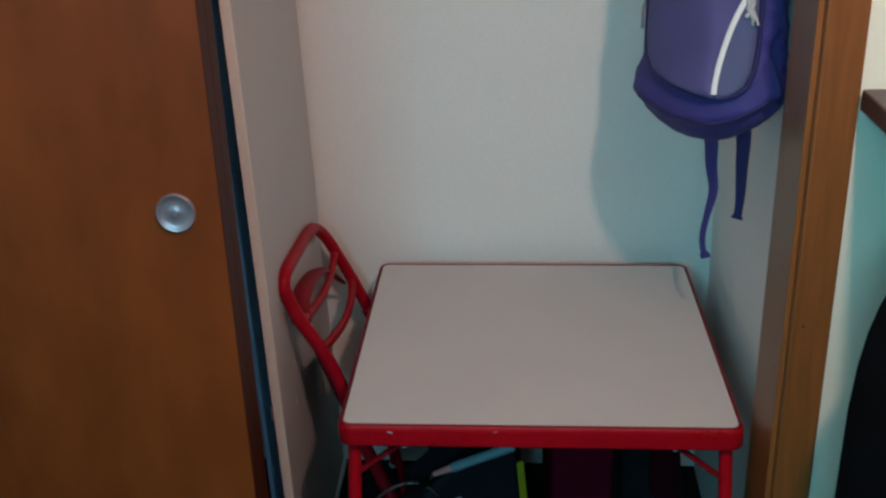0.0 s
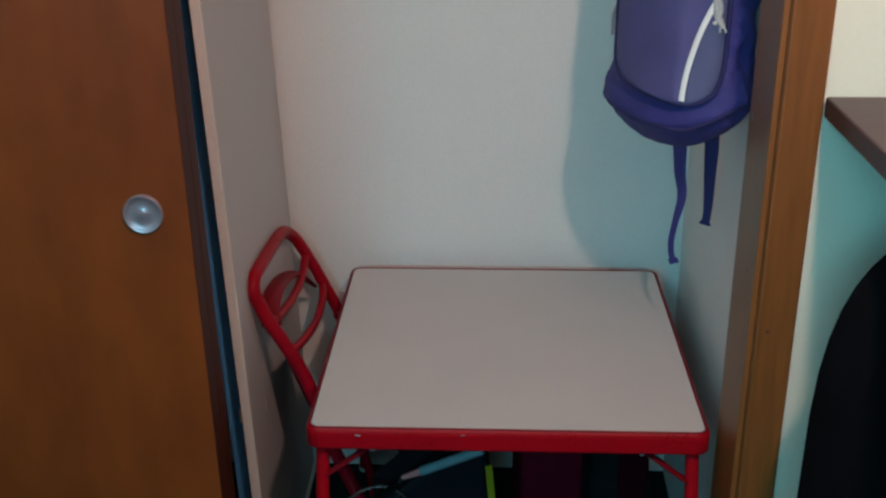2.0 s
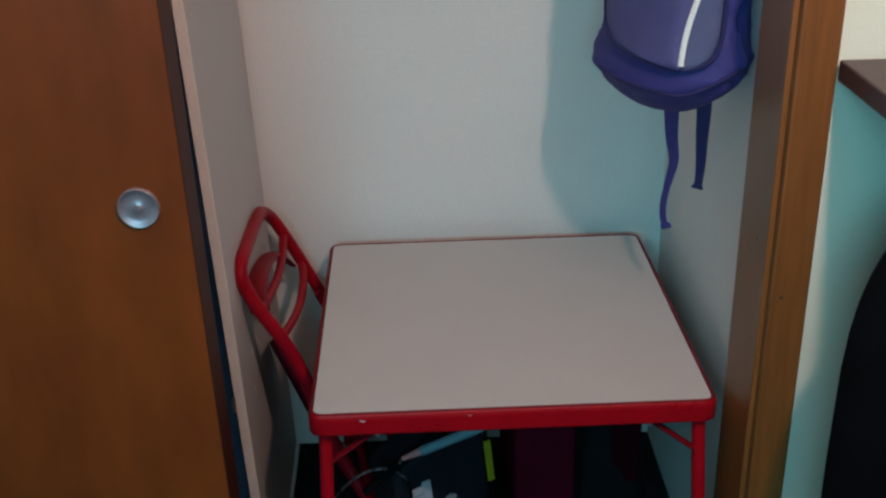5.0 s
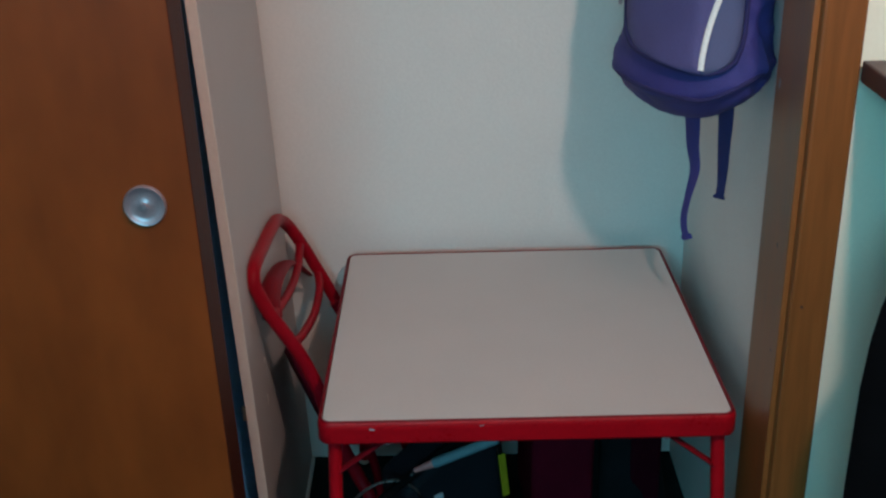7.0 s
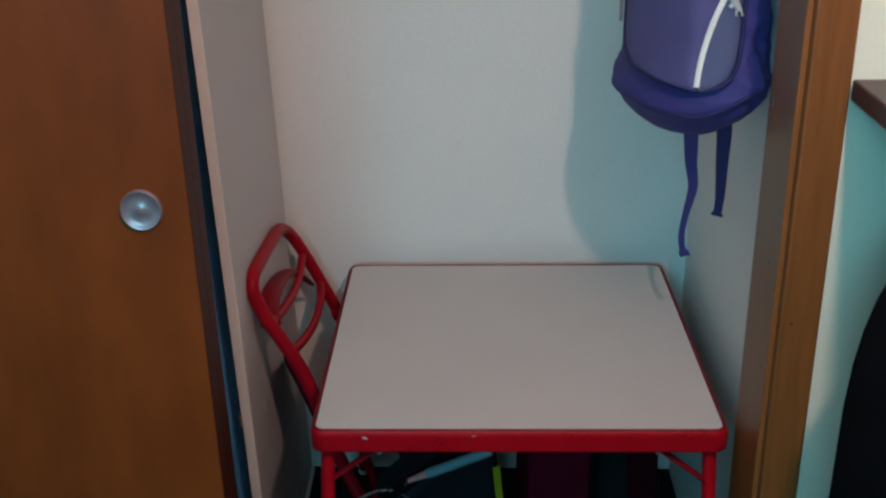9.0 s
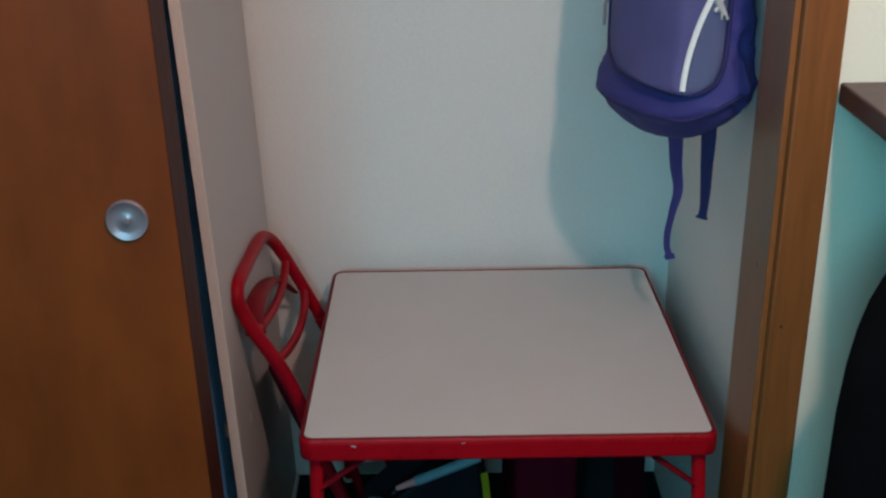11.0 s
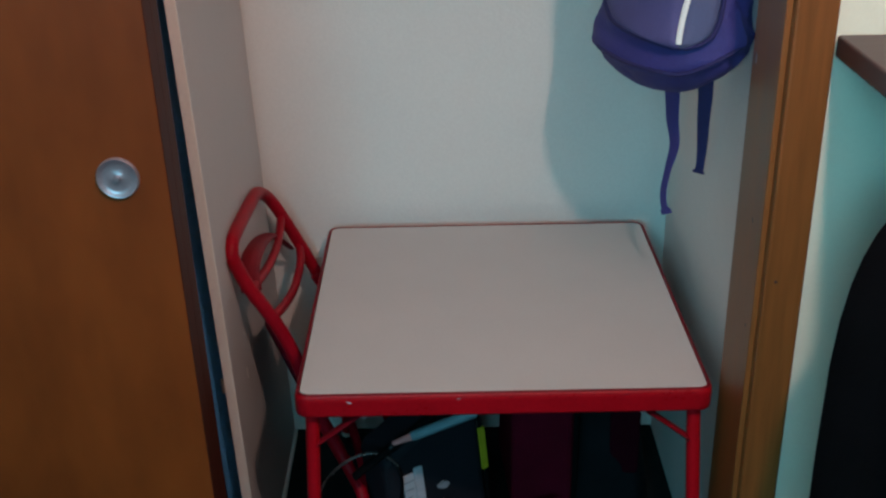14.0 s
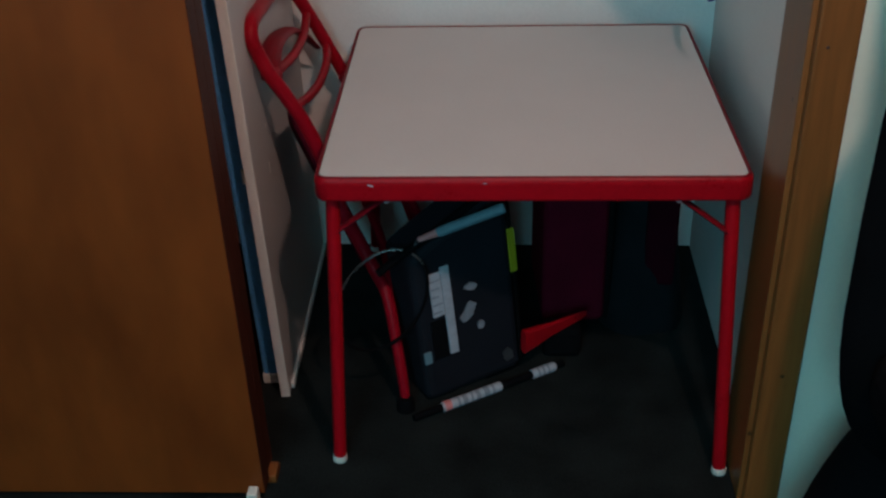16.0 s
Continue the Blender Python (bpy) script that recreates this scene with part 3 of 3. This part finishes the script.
body = box((-0.078, 0, -0.004), (0.110, 0.10, 0.355), 0.014, 3)
for v in body.verts:
    if v.co.z > 0.2:
        v.co.z -= 0.42 * (0.11 - v.co.x)
part("body", body, BLACKBAG, bag)
part("corner_foot", box((-0.077, 0.01, -0.014), (-0.02, 0.09, 0.0), 0.006, 2), BLACK, bag)
part("corner_foot", box((0.04, 0.01, -0.012), (0.105, 0.09, 0.0), 0.004, 2), BLACK, bag)
part("top_handle", tube(smooth_line([(-0.125, 0.02, 0.262), (-0.09, 0.01, 0.284), (0.0, 0.0, 0.322), (0.10, 0.0, 0.364), (0.15, 0.02, 0.386)]), 0.010, 10, flat=0.6), BLACK, bag, "black strap along the top edge")
part("side_strap", tube([(0.106, -0.004, 0.02), (0.108, -0.006, 0.20), (0.104, -0.006, 0.37)], 0.007, 8, flat=0.5), BLACK, bag, "black webbing strap down the side")
part("yellow_tape", box((0.0985, -0.013, 0.196), (0.1115, -0.009, 0.278), 0.001), YELLOW, bag, "yellow-green tape on the strap")
part("white_label", box((-0.049, -0.003, 0.158), (-0.0275, 0.001, 0.240), 0.0008), PAPER, bag, "white printed label")
part("white_label", box((-0.027, -0.004, 0.078), (-0.011, 0.001, 0.247), 0.0008), PAPER, bag, "narrow white printed label")
part("dark_patch", box((-0.056, -0.0025, 0.076), (-0.0285, 0.001, 0.150), 0.0008), BLACK, bag, "black rectangle beside the narrow label")


def torn_patch(w, h, seed):
    """A thin scrap with an uneven outline, standing in the xz plane."""
    rng = random.Random(seed)
    edge = [(rng.uniform(0.72, 1.12), 2 * math.pi * k / 11) for k in range(11)]
    return loft([[(w / 2 * q * math.cos(a), y, h / 2 * q * math.sin(a)) for q, a in edge] for y in (-0.003, 0.001)])


for x, z, w, h, r in ((0.026, 0.192, 0.027, 0.014, 8), (0.012, 0.141, 0.036, 0.019, -40), (0.021, 0.154, 0.022, 0.020, 15), (0.036, 0.112, 0.014, 0.017, 30), (0.082, 0.032, 0.024, 0.026, 10)):
    ob = part("print_mark", torn_patch(w, h, round(z * 1000)), GREY if z > 0.1 else DARKMETAL, bag, "pale worn scrap of print")
    ob.matrix_local = pose(x, 0, z, 0, r, 0)
for k in range(5):
    ob = part("print_line", box((-0.009, -0.0036, -0.0012), (0.010 - 0.003 * (k % 3), -0.0028, 0.0012)), GREY, bag, "grey line of print")
    ob.matrix_local = pose(-0.039, 0, 0.226 - 0.015 * k)
part("cyan_tag", box((-0.076, -0.004, 0.075), (-0.062, 0.001, 0.097), 0.0008), CYAN, bag, "small light-blue tag")


def racket():
    """A racket resting along the top of the black bag, its head down to the left."""
    r = base("racket", pose(-0.12, 1.44, 0.332), "old racket with a light-blue grip lying over the black bag", "racket")
    inv = r.matrix_world.inverted()
    a, b = Vector((-0.030, 1.446, 0.373)), Vector((-0.136, 1.446, 0.327))
    d = (b - a).normalized()

    def P(pts):
        return [inv @ Vector(p) for p in pts]
    part("grip", tube(P([a, a + d * 0.003, b - d * 0.003, b]), 0.0085, 12, taper=[0.85, 1, 1, 0.9]), CYAN, r, "light-blue wrapped grip")
    part("cone", tube(P([b, b + d * 0.012, b + d * 0.034]), 0.0070, 12, taper=[1, 0.85, 0.6]), PINK, r, "orange-pink cone below the grip")
    t = b + d * 0.034
    h = Vector((-0.230, 1.432, 0.205))
    part("shaft", tube(P([t, t.lerp(h, 0.25)]), 0.0035, 8), LACQUER, r)
    u = (h - t).normalized()
    v = Vector((0.9, 0.0, -0.45))
    v = (v - u * v.dot(u)).normalized()
    def arc(q0, q1, n=30):
        return [h + u * 0.100 * math.cos(q) + v * 0.066 * math.sin(q) for q in (q0 + (q1 - q0) * k / n for k in range(n + 1))]
    # one metal bow in two colours: the lower half is blackened to paint its shade
    part("upper_head", tube(P(arc(2.7, 4.9)), 0.0026, 8), HEADMETAL, r, "grey metal upper bow of the head")
    part("lower_head", tube(P(arc(4.9, 2.7 + 2 * math.pi)), 0.0027, 8), BLACK, r, "lower bow of the head, black for the shade under the table")
    return r


racket()

# rod with white wrappings lying in front of the bag
rod = base("rod", pose(-0.035, 1.462, 0.009), "thin black rod with white printed wrappings on the carpet", "rod")
ax = Vector((0.201, 0.123, 0)).normalized()
part("shaft", tube([ax * -0.17, ax * 0.0, ax * 0.13], 0.0065, 12), BLACK, rod)
for u0, u1 in ((-0.116, 0.000), (0.064, 0.112)):
    part("wrapping", tube([ax * u0, ax * (u0 + 0.003), ax * (u1 - 0.003), ax * u1], 0.0088, 14, taper=[0.9, 1, 1, 0.9]), PAPER, rod, "white printed wrapping")
part("end_mark", tube([ax * -0.112, ax * -0.100], 0.0092, 14), PINK, rod, "pink mark on the wrapping")

for u0, w in ((-0.088, 0.005), (-0.078, 0.009), (-0.062, 0.004), (-0.052, 0.008), (-0.036, 0.010), (-0.020, 0.005), (0.074, 0.004), (0.084, 0.004), (0.094, 0.004)):
    part("print_bar", tube([ax * u0, ax * (u0 + w)], 0.0091, 14), GREY, rod, "dark bar of print")

# red bat-like bar
bar = base("red_bar", pose(0.0, 1.47, 0.0), "red plastic bar propped behind the black bag", "bar")
rings = []
for k, hw in ((0.0, 0.023), (0.12, 0.021), (0.45, 0.013), (0.9, 0.008), (1.0, 0.005)):
    c = Vector((0.004, 0.03, 0.076)).lerp(Vector((0.118, 0.125, 0.073)), k)
    rings.append([(c.x + hw * 0.35 * cx, c.y - hw * 0.6 * cx, c.z + hw * cz) for cx, cz in rounded(1.0, 2.0, 0.3, 3)])
part("blade", loft(rings), RED, bar)
part("prop", box((0.04, 0.085, 0.0), (0.11, 0.13, 0.064), 0.012, 2), BLACK, bar, "dark block that carries the bar")

# upright luggage at the back; its maroons are red with deep shade painted in
case = base("suitcase", pose(0.092, 1.74, 0.0, 0, 0, 4), "suitcase-shaped box for an unclear red thing, deep shade in its colour", "suitcase")
part("shell", box((-0.058, -0.09, 0.012), (0.060, 0.13, 0.455), 0.014, 3), MAROON, case)
part("side_band", box((0.058, -0.085, 0.014), (0.070, 0.12, 0.45), 0.004, 2), BLACK, case, "black band along the side")
for x in (-0.04, 0.04):
    for y in (-0.07, 0.10):
        part("foot", box((x - 0.01, y - 0.01, 0.0), (x + 0.01, y + 0.01, 0.016), 0.002), BLACK, case)
duffel = base("duffel_bag", pose(0.228, 1.76, 0.0), "tall dark duffel bag slumped beside the suitcase", "bag")
rings = []
for i in range(15):
    k = i / 14
    z = 0.46 * k
    w = 0.056 + 0.032 * (1 - k) ** 2.2
    dd = 0.10 + 0.03 * (1 - k) ** 2
    cx = -0.004 * k
    if k > 0.93:
        w, dd = w * 0.85, dd * 0.85
    ring = []
    for j in range(36):
        a = 2 * math.pi * j / 36
        ca, sa = math.cos(a), math.sin(a)
        f = 1 + 0.05 * noise.noise(Vector((ca * 2, sa * 2, k * 5)))
        ring.append((cx + w * f * math.copysign(abs(ca) ** 0.75, ca), dd * f * math.copysign(abs(sa) ** 0.75, sa), z))
    rings.append(ring)
part("body", loft(rings), SLATE, duffel)
# the panel's near-black red paints the deep shade at the back
part("panel", box((-0.006, -0.116, 0.10), (0.050, -0.100, 0.42), 0.006, 2), DARKMAROON, duffel, "front panel, red darkened for deep shade")
